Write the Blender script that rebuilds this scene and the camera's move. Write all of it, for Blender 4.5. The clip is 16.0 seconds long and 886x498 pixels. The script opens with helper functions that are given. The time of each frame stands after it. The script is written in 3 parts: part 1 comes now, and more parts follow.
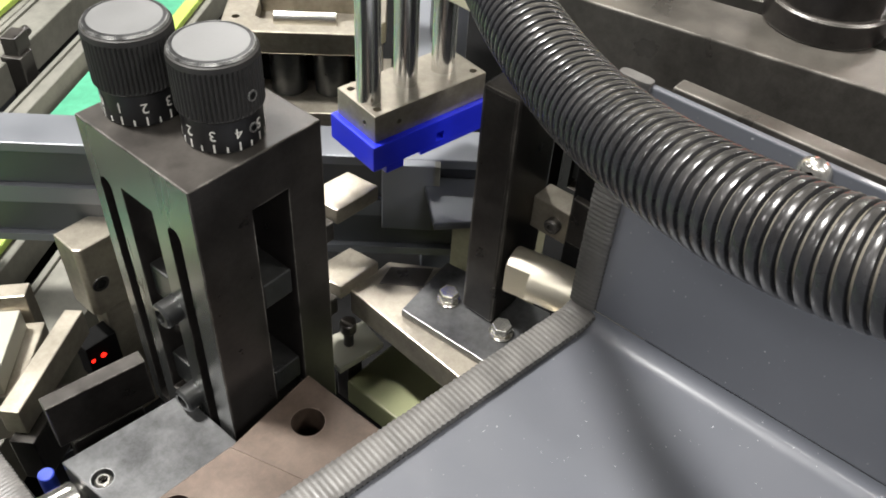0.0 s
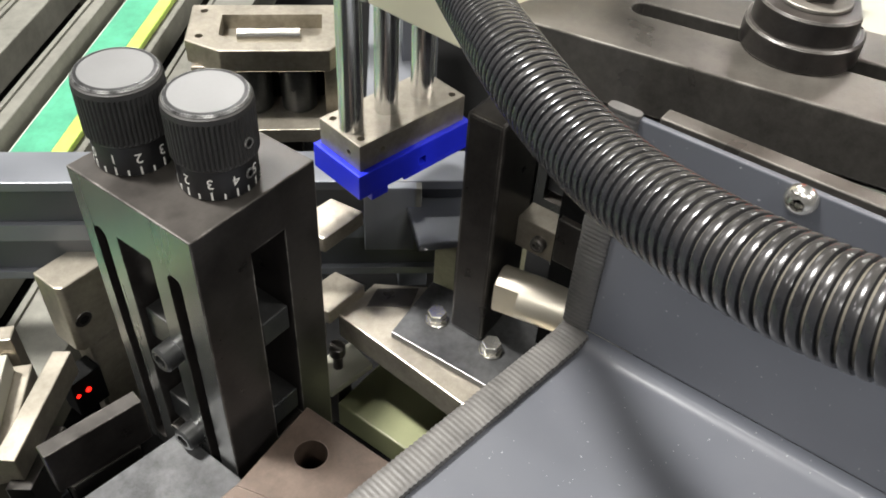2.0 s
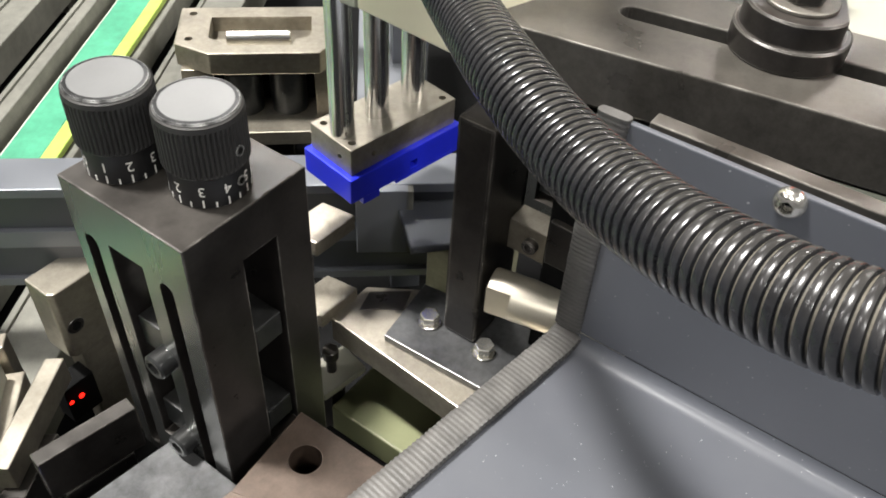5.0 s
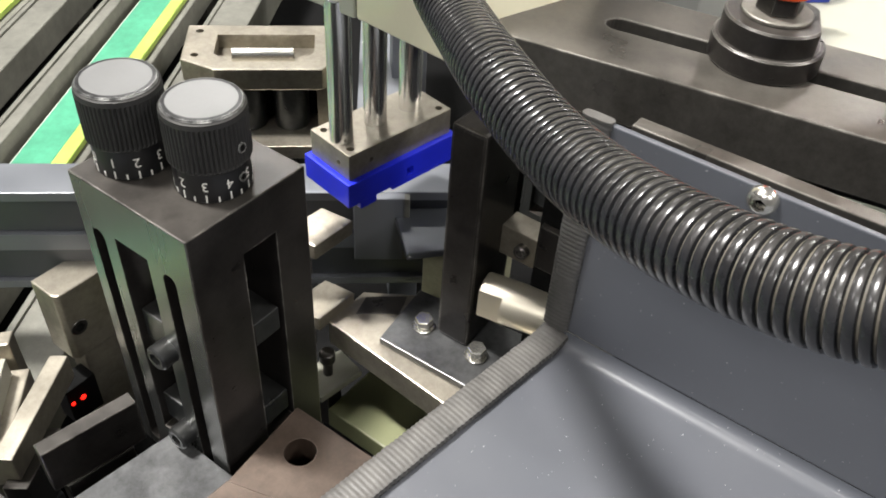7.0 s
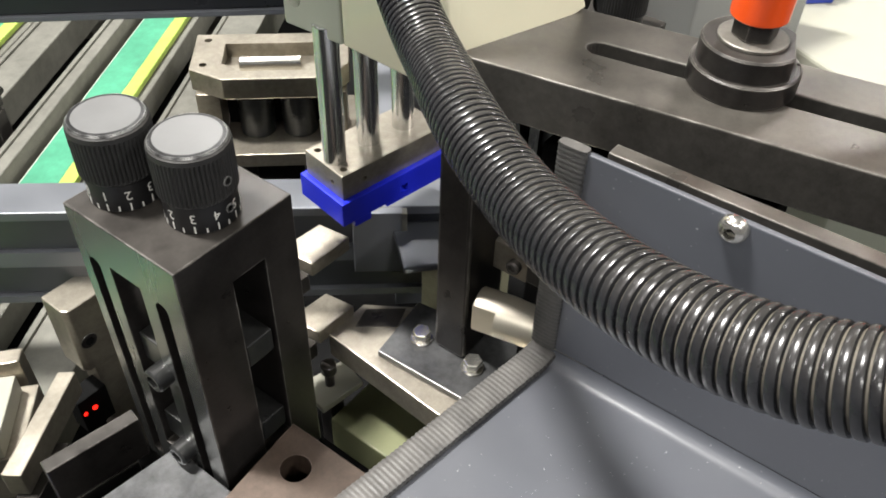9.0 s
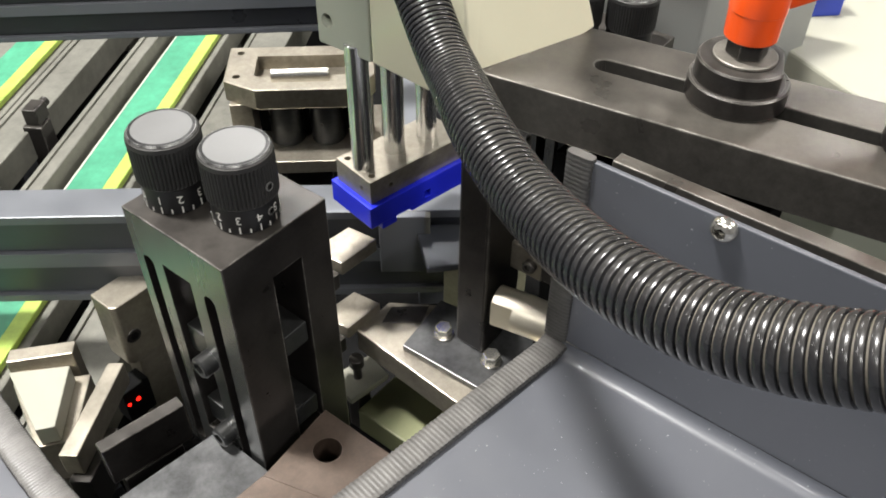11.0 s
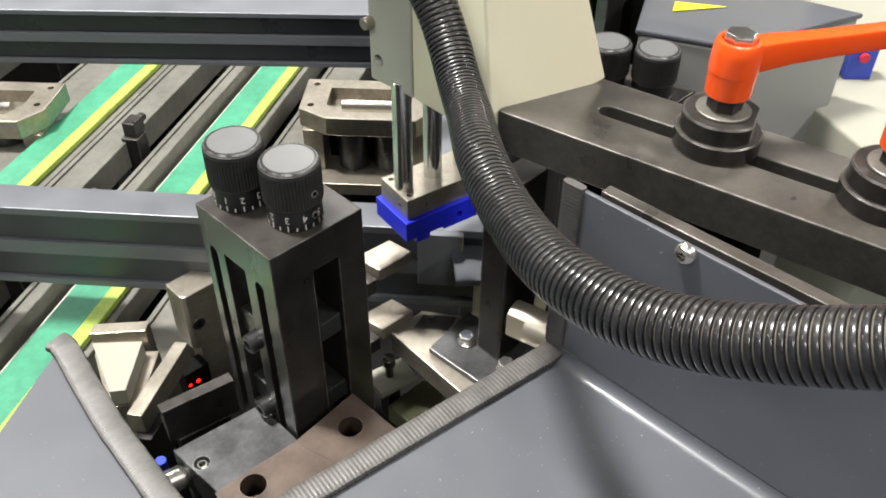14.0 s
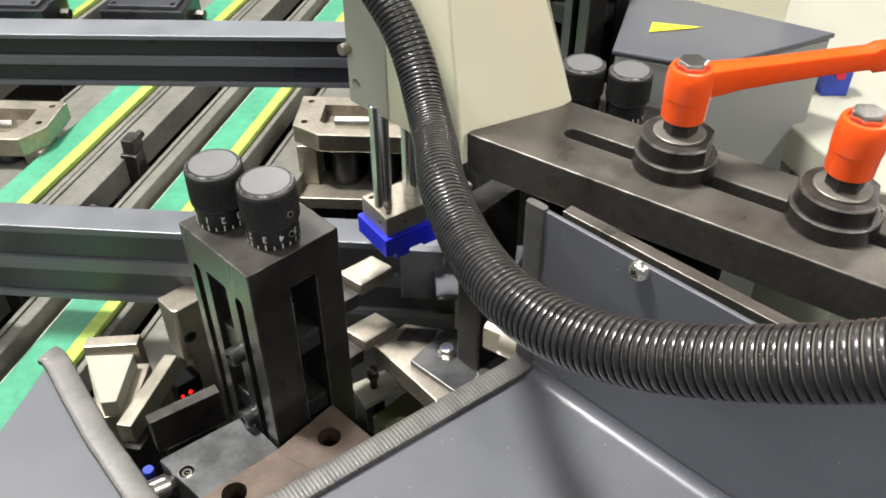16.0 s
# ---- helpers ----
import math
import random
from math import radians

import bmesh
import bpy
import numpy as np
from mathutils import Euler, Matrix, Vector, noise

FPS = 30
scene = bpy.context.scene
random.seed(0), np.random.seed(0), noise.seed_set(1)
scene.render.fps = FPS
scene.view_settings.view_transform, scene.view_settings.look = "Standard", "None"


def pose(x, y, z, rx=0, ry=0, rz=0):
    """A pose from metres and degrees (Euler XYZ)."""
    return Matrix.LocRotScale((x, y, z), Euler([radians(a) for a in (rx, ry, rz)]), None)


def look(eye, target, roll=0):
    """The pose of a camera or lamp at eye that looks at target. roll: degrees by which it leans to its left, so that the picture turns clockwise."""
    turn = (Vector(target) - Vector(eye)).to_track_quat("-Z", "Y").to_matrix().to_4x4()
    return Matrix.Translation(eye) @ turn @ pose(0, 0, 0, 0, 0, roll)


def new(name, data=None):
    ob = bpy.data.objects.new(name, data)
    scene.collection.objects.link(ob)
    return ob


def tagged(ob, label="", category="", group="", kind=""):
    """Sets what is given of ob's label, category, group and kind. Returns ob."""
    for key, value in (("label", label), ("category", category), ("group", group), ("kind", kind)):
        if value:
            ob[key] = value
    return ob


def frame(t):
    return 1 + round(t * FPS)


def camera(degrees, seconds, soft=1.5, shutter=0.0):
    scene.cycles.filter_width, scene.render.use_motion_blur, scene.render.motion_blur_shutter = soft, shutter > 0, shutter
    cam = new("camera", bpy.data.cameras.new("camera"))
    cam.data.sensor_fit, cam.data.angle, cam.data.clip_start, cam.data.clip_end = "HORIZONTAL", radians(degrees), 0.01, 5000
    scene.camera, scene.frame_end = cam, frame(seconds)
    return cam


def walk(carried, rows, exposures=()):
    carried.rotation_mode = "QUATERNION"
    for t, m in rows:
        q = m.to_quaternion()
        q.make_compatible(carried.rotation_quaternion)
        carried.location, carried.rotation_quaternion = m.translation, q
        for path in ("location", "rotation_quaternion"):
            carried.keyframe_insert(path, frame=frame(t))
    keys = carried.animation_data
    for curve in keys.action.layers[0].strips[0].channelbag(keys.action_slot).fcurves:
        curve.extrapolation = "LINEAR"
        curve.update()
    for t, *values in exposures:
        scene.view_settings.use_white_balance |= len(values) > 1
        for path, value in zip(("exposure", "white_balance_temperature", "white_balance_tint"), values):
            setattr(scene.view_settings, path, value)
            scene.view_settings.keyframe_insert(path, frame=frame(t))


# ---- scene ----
cam = camera(55.0, 16.0, soft=1.8)
PATH = [
    (0, look((-0.09587, -0.16447, 0.27668), (0.13452, 0.01481, 0.00323), 3.99)),
    (0.5, look((-0.10014, -0.16382, 0.27803), (0.14035, 0.00728, 0.00806), 4.35)),
    (1, look((-0.09623, -0.16184, 0.27736), (0.14493, 0.00644, 0.00621), 4.23)),
    (1.5, look((-0.10028, -0.15905, 0.27748), (0.14080, 0.00701, 0.00489), 3.98)),
    (2, look((-0.09967, -0.15190, 0.28805), (0.14108, 0.01143, 0.01352), 3.78)),
    (2.5, look((-0.10181, -0.14491, 0.28274), (0.13953, 0.01458, 0.00649), 3.76)),
    (3, look((-0.10005, -0.14461, 0.28286), (0.14184, 0.01206, 0.00548), 3.89)),
    (3.5, look((-0.09925, -0.14497, 0.28321), (0.14297, 0.01153, 0.00601), 3.95)),
    (4, look((-0.09857, -0.14561, 0.28505), (0.14335, 0.01159, 0.00798), 3.82)),
    (6.5, look((-0.10467, -0.16158, 0.29467), (0.13888, 0.00517, 0.02472), 3.38)),
    (7, look((-0.10916, -0.16263, 0.29155), (0.13919, 0.00314, 0.02539), 4.12)),
    (7.5, look((-0.10095, -0.16480, 0.29287), (0.14441, 0.00412, 0.02592), 3.58)),
    (8, look((-0.09980, -0.17038, 0.29605), (0.14061, 0.00493, 0.02872), 2.66)),
    (8.5, look((-0.09662, -0.17549, 0.30092), (0.13922, 0.00380, 0.03215), 1.64)),
    (9, look((-0.09881, -0.17094, 0.30519), (0.13988, 0.00172, 0.03461), 1.97)),
    (11.5, look((-0.12541, -0.19879, 0.33135), (0.10758, -0.01026, 0.06645), 0.37)),
    (12, look((-0.13495, -0.21838, 0.34096), (0.09477, -0.01858, 0.08152), 1.16)),
    (12.5, look((-0.13739, -0.22732, 0.34368), (0.08721, -0.01866, 0.08675), 1.21)),
    (13, look((-0.13867, -0.22943, 0.34687), (0.08231, -0.01686, 0.09000), 0.80)),
    (13.5, look((-0.13835, -0.23335, 0.35056), (0.08164, -0.01909, 0.09425), 0.62)),
    (14, look((-0.13822, -0.23500, 0.35053), (0.08131, -0.01936, 0.09498), 0.56)),
    (14.5, look((-0.13786, -0.23866, 0.35355), (0.08146, -0.02201, 0.09867), 0.46)),
    (15, look((-0.13833, -0.24132, 0.35493), (0.08113, -0.02418, 0.10059), 0.35)),
    (15.5, look((-0.13529, -0.24621, 0.35892), (0.08397, -0.02802, 0.10530), 0.11)),
    (16, look((-0.13335, -0.25420, 0.36360), (0.08497, -0.03346, 0.11139), -0.12)),
]
walk(cam, PATH, [(0, 0.07), (4, 0.05), (9, -0.02), (12, -0.10), (16, -0.12)])

# ---- light ----
world = bpy.data.worlds.new("factory_air")
scene.world = world
world.use_nodes = True
world.node_tree.nodes["Background"].inputs[0].default_value = (0.80, 0.90, 1.0, 1)
world.node_tree.nodes["Background"].inputs[1].default_value = 0.05


def lamp(name, x, y, z, sx, sy, watts, colour=(1.0, 0.975, 0.945)):
    data = bpy.data.lights.new(name, "AREA")
    data.shape, data.size, data.size_y, data.energy, data.color = "RECTANGLE", sx, sy, watts, colour
    ob = new(name, data)
    ob.matrix_world = pose(x, y, z)
    return ob


KEY = 265
# key: ceiling lamp set from the direction of the cast shadows
lamp("overhead_key_and_fill", -0.43, 1.02, 3.0, 0.20, 0.6, KEY)
# fill lamps added without a known source, strongest from the front
for x, y, k in ((2.3, 2.6, 0.22), (-2.9, -0.4, 0.30), (1.6, -2.7, 0.62), (-2.6, 2.8, 0.2), (4.6, 0.2, 0.3), (0.4, 4.8, 0.25), (-1.6, -2.9, 0.34)):
    lamp("overhead_key_and_fill", x, y, 3.0, 0.3, 1.3, KEY * k)

# ---- materials ----


def material(name, colour, rough=0.5, metal=0.0, vary=0.12, scale=60.0, bump=0.0, bump_scale=900.0, dust=0.0,
             dust_colour=(0.45, 0.40, 0.30), streak=None, coat=0.0, spec=0.5, rough_vary=0.15, speck=0.0, wear=0.0, wear_colour=(0.34, 0.32, 0.29)):
    """Base colour with broad and fine variation, wear in the gloss, dust on faces that look up."""
    m = bpy.data.materials.new(name)
    m.use_nodes = True
    nt = m.node_tree
    bsdf = nt.nodes["Principled BSDF"]
    n, l = nt.nodes.new, nt.links.new
    co = n("ShaderNodeTexCoord")
    mp = n("ShaderNodeMapping")
    l(co.outputs["Object"], mp.inputs[0])
    if streak:
        mp.inputs["Scale"].default_value = streak
    broad = n("ShaderNodeTexNoise")
    broad.inputs["Scale"].default_value, broad.inputs["Detail"].default_value = scale, 6
    fine = n("ShaderNodeTexNoise")
    fine.inputs["Scale"].default_value, fine.inputs["Detail"].default_value = bump_scale, 3
    for t in (broad, fine):
        l(mp.outputs[0], t.inputs["Vector"])
    mix = n("ShaderNodeMix")
    mix.data_type = "RGBA"
    mix.inputs["A"].default_value = (*[c * (1 - vary) for c in colour], 1)
    mix.inputs["B"].default_value = (*[min(1, c * (1 + vary)) for c in colour], 1)
    add = n("ShaderNodeMath")
    add.operation = "MULTIPLY_ADD"
    l(fine.outputs[0], add.inputs[0])
    add.inputs[1].default_value = 0.5
    sub = n("ShaderNodeMath")
    sub.operation = "MULTIPLY_ADD"
    l(broad.outputs[0], sub.inputs[0])
    sub.inputs[1].default_value, sub.inputs[2].default_value = 1.6, -0.55
    l(sub.outputs[0], add.inputs[2])
    if vary >= 0.2:
        grime = n("ShaderNodeTexNoise")
        grime.inputs["Scale"].default_value, grime.inputs["Detail"].default_value, grime.inputs["Roughness"].default_value = scale * 5, 8, 0.72
        l(mp.outputs[0], grime.inputs["Vector"])
        ga = n("ShaderNodeMath")
        ga.operation = "MULTIPLY_ADD"
        l(grime.outputs[0], ga.inputs[0])
        ga.inputs[1].default_value = 2.2
        l(add.outputs[0], ga.inputs[2])
        gs = n("ShaderNodeMath")
        gs.operation = "SUBTRACT"
        l(ga.outputs[0], gs.inputs[0])
        gs.inputs[1].default_value = 1.1
        l(gs.outputs[0], mix.inputs["Factor"])
    else:
        l(add.outputs[0], mix.inputs["Factor"])
    out = mix.outputs["Result"]
    if dust:
        geo = n("ShaderNodeNewGeometry")
        sep = n("ShaderNodeSeparateXYZ")
        l(geo.outputs["Normal"], sep.inputs[0])
        up = n("ShaderNodeMapRange")
        up.inputs["From Min"].default_value, up.inputs["From Max"].default_value = 0.3, 1.0
        up.inputs["To Max"].default_value = dust
        l(sep.outputs["Z"], up.inputs["Value"])
        mul = n("ShaderNodeMath")
        mul.operation = "MULTIPLY"
        l(up.outputs[0], mul.inputs[0])
        l(broad.outputs[0], mul.inputs[1])
        dm = n("ShaderNodeMix")
        dm.data_type = "RGBA"
        l(mul.outputs[0], dm.inputs["Factor"])
        l(out, dm.inputs["A"])
        dm.inputs["B"].default_value = (*dust_colour, 1)
        out = dm.outputs["Result"]
    if speck:
        dots = n("ShaderNodeTexNoise")
        dots.inputs["Scale"].default_value, dots.inputs["Detail"].default_value = 800, 1
        l(mp.outputs[0], dots.inputs["Vector"])
        pick = n("ShaderNodeMapRange")
        pick.inputs["From Min"].default_value, pick.inputs["From Max"].default_value, pick.inputs["To Max"].default_value = 0.76, 0.80, speck
        l(dots.outputs[0], pick.inputs["Value"])
        sm = n("ShaderNodeMix")
        sm.data_type = "RGBA"
        l(pick.outputs[0], sm.inputs["Factor"])
        l(out, sm.inputs["A"])
        sm.inputs["B"].default_value = (0.7, 0.7, 0.7, 1)
        out = sm.outputs["Result"]
    if wear:
        bev = n("ShaderNodeBevel")
        bev.samples, bev.inputs["Radius"].default_value = 4, 0.0009
        gn = n("ShaderNodeNewGeometry")
        dot = n("ShaderNodeVectorMath")
        dot.operation = "DOT_PRODUCT"
        l(bev.outputs[0], dot.inputs[0])
        l(gn.outputs["Normal"], dot.inputs[1])
        er = n("ShaderNodeMapRange")
        er.inputs["From Min"].default_value, er.inputs["From Max"].default_value = 0.985, 0.90
        l(dot.outputs["Value"], er.inputs["Value"])
        em = n("ShaderNodeMath")
        em.operation = "MULTIPLY"
        wr = n("ShaderNodeMapRange")
        wr.inputs["From Min"].default_value, wr.inputs["From Max"].default_value, wr.inputs["To Max"].default_value = 0.35, 0.65, wear
        l(broad.outputs[0], wr.inputs["Value"])
        l(er.outputs[0], em.inputs[0])
        l(wr.outputs[0], em.inputs[1])
        wm = n("ShaderNodeMix")
        wm.data_type = "RGBA"
        l(em.outputs[0], wm.inputs["Factor"])
        l(out, wm.inputs["A"])
        wm.inputs["B"].default_value = (*wear_colour, 1)
        out = wm.outputs["Result"]
    l(out, bsdf.inputs["Base Color"])
    rr = n("ShaderNodeMapRange")
    rr.inputs["To Min"].default_value, rr.inputs["To Max"].default_value = max(0.03, rough - rough_vary), min(1, rough + rough_vary)
    l(broad.outputs[0], rr.inputs["Value"])
    l(rr.outputs[0], bsdf.inputs["Roughness"])
    bsdf.inputs["Metallic"].default_value = metal
    bsdf.inputs["Specular IOR Level"].default_value = spec
    bsdf.inputs["Coat Weight"].default_value = coat
    if bump:
        b = n("ShaderNodeBump")
        b.inputs["Strength"].default_value, b.inputs["Distance"].default_value = bump, 0.0002
        l(fine.outputs[0], b.inputs["Height"])
        l(b.outputs[0], bsdf.inputs["Normal"])
    return m


def glow(name, colour, strength):
    m = bpy.data.materials.new(name)
    m.use_nodes = True
    b = m.node_tree.nodes["Principled BSDF"]
    b.inputs["Base Color"].default_value = (*colour, 1)
    b.inputs["Emission Color"].default_value = (*colour, 1)
    b.inputs["Emission Strength"].default_value = strength
    return m


BLACK = material("black_oxide_steel", (0.020, 0.018, 0.017), 0.33, 0.3, 0.40, 90, 0.10, 1500, 0.22, (0.30, 0.27, 0.23), wear=0.9)
BLACKSLIDE = material("ground_black_steel", (0.075, 0.078, 0.08), 0.30, 0.8, 0.2, 60, 0.06, 1800, 0.1, rough_vary=0.08)
GROUND = material("ground_sliding_face", (0.17, 0.175, 0.17), 0.27, 0.85, 0.15, 40, 0.04, 1800, 0.0, streak=(1, 1, 0.15), rough_vary=0.06)
PLATE = material("worn_black_steel_plate", (0.080, 0.075, 0.067), 0.36, 0.55, 0.26, 60, 0.18, 1600, 0.36, (0.30, 0.27, 0.22), rough_vary=0.24, wear=1.0, wear_colour=(0.45, 0.43, 0.39))
BROWN = material("brown_oxidised_steel", (0.062, 0.043, 0.032), 0.42, 0.45, 0.32, 70, 0.10, 1500, 0.2, (0.34, 0.27, 0.22), wear=0.6, wear_colour=(0.38, 0.3, 0.25))
GREY = material("dark_grey_powder_coat", (0.080, 0.085, 0.099), 0.38, 0.0, 0.06, 30, 0.12, 2600, 0.04, coat=0.15, rough_vary=0.06, speck=0.3)
NICKEL = material("nickel_plated_steel", (0.35, 0.318, 0.26), 0.37, 0.75, 0.22, 45, 0.05, 1500, 0.15, (0.55, 0.5, 0.4))
SILVER = material("bright_turned_steel", (0.74, 0.72, 0.66), 0.22, 0.95, 0.06, 50, 0.0, streak=(1, 1, 0.05))
ZINC = material("dull_zinc_plate", (0.17, 0.16, 0.14), 0.46, 0.5, 0.25, 90, 0.1, 1500, 0.3, (0.36, 0.33, 0.27))
CHROME = material("chromed_rod", (0.74, 0.75, 0.75), 0.20, 0.95, 0.04, 30, 0.0, rough_vary=0.05)
SATIN = material("satin_ground_steel", (0.60, 0.56, 0.46), 0.42, 0.7, 0.08, 60, 0.04, 1500, streak=(1, 1, 0.1))
ALU = material("grey_anodised_aluminium", (0.175, 0.185, 0.205), 0.45, 0.45, 0.08, 30, 0.04, 1600, 0.12, (0.5, 0.5, 0.48))
ALUDARK = material("dark_anodised_aluminium", (0.085, 0.09, 0.10), 0.36, 0.6, 0.1, 30, 0.04, 1600)
ALUBLACK = material("near_black_metal", (0.035, 0.037, 0.042), 0.30, 0.5, 0.15, 30, 0.04, 1600)
ALUPALE = material("pale_aluminium_profile", (0.15, 0.147, 0.124), 0.55, 0.2, 0.25, 20, 0.04, 1400)
CREAM = material("cream_painted_sheet", (0.86, 0.83, 0.62), 0.22, 0.0, 0.03, 15, 0.03, 900, coat=0.5, rough_vary=0.06)
PALEGREY = material("pale_grey_green_paint", (0.46, 0.48, 0.40), 0.40, 0.0, 0.05, 20, 0.04, 900)
BLUE = material("blue_urethane", (0.012, 0.022, 0.62), 0.42, 0.0, 0.10, 120, 0.08, 1200)
ORANGE = material("orange_lacquered_metal", (0.82, 0.085, 0.008), 0.30, 0.0, 0.05, 60, 0.05, 900, coat=0.3, rough_vary=0.06)
RUBBER = material("black_rubber_trim", (0.068, 0.066, 0.063), 0.40, 0.0, 0.25, 130, 0.3, 1500, 0.30, (0.32, 0.30, 0.27))
HOSE = material("black_plastic_conduit", (0.014, 0.0145, 0.0165), 0.24, 0.0, 0.3, 120, 0.06, 900, 0.12, (0.34, 0.30, 0.23), rough_vary=0.08)
DUST = material("dusty_groove", (0.065, 0.058, 0.045), 0.65, 0.0, 0.35, 200, 0.2, 1500, 0.42, (0.30, 0.26, 0.19))
STAINED = material("stained_steel", (0.055, 0.056, 0.058), 0.36, 0.55, 0.45, 70, 0.08, 1500, 0.22, (0.30, 0.30, 0.29), wear=0.5, wear_colour=(0.5, 0.5, 0.5))
OLIVE = material("olive_grey_casting", (0.25, 0.24, 0.16), 0.5, 0.0, 0.2, 60, 0.1, 900, 0.2)
GREEN = material("green_conveyor_belt", (0.052, 0.26, 0.15), 0.45, 0.0, 0.22, 25, 0.1, 900)
LIME = material("lime_belt_edge", (0.33, 0.45, 0.08), 0.45, 0.0, 0.22, 25, 0.1, 900)
WHITEDISC = material("silver_white_disc", (0.185, 0.185, 0.182), 0.34, 0.3, 0.06, 80, 0.05, 800, 0.0)
RIM = material("worn_black_rim", (0.03, 0.03, 0.03), 0.32, 0.4, 0.3, 200, 0.1, 900, wear=1.0, wear_colour=(0.5, 0.5, 0.48))
WHITE = material("white_plastic", (0.33, 0.325, 0.265), 0.42, 0.0, 0.04, 30, 0.0)
MARK = material("white_engraved_paint", (0.72, 0.71, 0.66), 0.6, 0.0, 0.05, 30, 0.0)
KNOB = material("black_knurled_plastic", (0.016, 0.0155, 0.015), 0.55, 0.0, 0.35, 120, 0.1, 900, 0.12, (0.2, 0.17, 0.13))
DIAL = material("black_anodised_dial", (0.014, 0.014, 0.015), 0.38, 0.2, 0.2, 120, 0.03, 900)
# near black without gloss: dark parts, and shade inside holes and sockets
DARK = material("matt_black_and_shade", (0.007, 0.007, 0.007), 0.8, 0.0, 0.3, 60, 0.1, 900, spec=0.06)
BASEGREEN = material("pale_green_painted_bed", (0.21, 0.22, 0.115), 0.50, 0.0, 0.12, 25, 0.06, 700)
YELLOW = material("yellow_warning_sticker", (0.75, 0.68, 0.03), 0.4, 0.0, 0.05, 30, 0.0)
SIGNBLUE = material("blue_plastic", (0.03, 0.06, 0.45), 0.4, 0.0, 0.05, 30, 0.0)
LED = glow("red_indicator", (1.0, 0.012, 0.006), 3.5)
FARGREY = material("grey_with_reflected_white", (0.28, 0.285, 0.27), 0.45, 0.0, 0.06, 12, 0.04, 900)
FLOORMAT = material("grey_epoxy_floor", (0.11, 0.115, 0.115), 0.35, 0.0, 0.1, 2, 0.05, 60)
# grey level chosen to limit the light bounced by walls and ceiling
WALLMAT = material("bounce_grey_hall", (0.30, 0.30, 0.30), 0.7, 0.0, 0.05, 2, 0.05, 60)

# ---- mesh helpers (sizes in millimetres) ----
MM = 0.001


def link(name, bm, mat, parent=None, label="", smooth=False):
    me = bpy.data.meshes.new(name)
    bmesh.ops.recalc_face_normals(bm, faces=bm.faces)
    bm.to_mesh(me)
    bm.free()
    for m in (mat if isinstance(mat, (list, tuple)) else [mat]):
        me.materials.append(m)
    if smooth:
        for p in me.polygons:
            p.use_smooth = True
        me.set_sharp_from_angle(angle=radians(35))
    ob = new(name, me)
    if parent is not None:
        ob.parent = parent
    if label:
        ob["label"] = label
    return ob


def part(name, bm, material_, parent, label="", smooth=False):
    return link(name, bm, material_, parent, label, smooth)


def thing(name, label, category, at=None, group="", kind=""):
    ob = new(name)
    ob.empty_display_size = 0.01
    if at is not None:
        ob.matrix_world = at
    return tagged(ob, label, category, group, kind)


def mm(x, y, z, rx=0, ry=0, rz=0):
    return pose(x * MM, y * MM, z * MM, rx, ry, rz)


def bevel(bm, w, seg=2, angle=30):
    if w <= 0:
        return bm
    edges = [e for e in bm.edges if len(e.link_faces) == 2 and e.calc_face_angle(0) > radians(angle)]
    bmesh.ops.bevel(bm, geom=edges, offset=w * MM, segments=seg, profile=0.5, affect="EDGES", clamp_overlap=True)
    return bm


def box(x0, x1, y0, y1, z0, z1, b=0.4, m=None, seg=2):
    bm = bmesh.new()
    bmesh.ops.create_cube(bm, size=1)
    for v in bm.verts:
        v.co = Vector(((x0 + x1) / 2 + v.co.x * (x1 - x0), (y0 + y1) / 2 + v.co.y * (y1 - y0), (z0 + z1) / 2 + v.co.z * (z1 - z0))) * MM
    bevel(bm, b, seg)
    if m is not None:
        bm.transform(m)
    return bm


def prism(points, z0, z1, b=0.4, m=None, seg=2):
    bm = bmesh.new()
    low = [bm.verts.new((x * MM, y * MM, z0 * MM)) for x, y in points]
    top = [bm.verts.new((x * MM, y * MM, z1 * MM)) for x, y in points]
    n = len(points)
    bm.faces.new(low[::-1])
    bm.faces.new(top)
    for i in range(n):
        bm.faces.new((low[i], low[(i + 1) % n], top[(i + 1) % n], top[i]))
    bmesh.ops.recalc_face_normals(bm, faces=bm.faces)
    bevel(bm, b, seg)
    if m is not None:
        bm.transform(m)
    return bm


def lathe(profile, seg=48, m=None, ripple=None):
    """Turns (radius, height) pairs round z; ripple(r, z, angle) may change a radius."""
    bm = bmesh.new()
    rings = []
    for r, z in profile:
        if r <= 0:
            rings.append([bm.verts.new((0, 0, z * MM))])
        else:
            ring = []
            for i in range(seg):
                a = 2 * math.pi * i / seg
                rr = ripple(r, z, i) if ripple else r
                ring.append(bm.verts.new((rr * math.cos(a) * MM, rr * math.sin(a) * MM, z * MM)))
            rings.append(ring)
    for a, b in zip(rings, rings[1:]):
        for i in range(seg):
            j = (i + 1) % seg
            if len(a) == 1:
                bm.faces.new((a[0], b[j], b[i]))
            elif len(b) == 1:
                bm.faces.new((a[i], a[j], b[0]))
            else:
                bm.faces.new((a[i], a[j], b[j], b[i]))
    for ring, first in ((rings[0], True), (rings[-1], False)):
        if len(ring) > 1:
            bm.faces.new(ring[::-1] if first else ring)
    bmesh.ops.recalc_face_normals(bm, faces=bm.faces)
    if m is not None:
        bm.transform(m)
    return bm


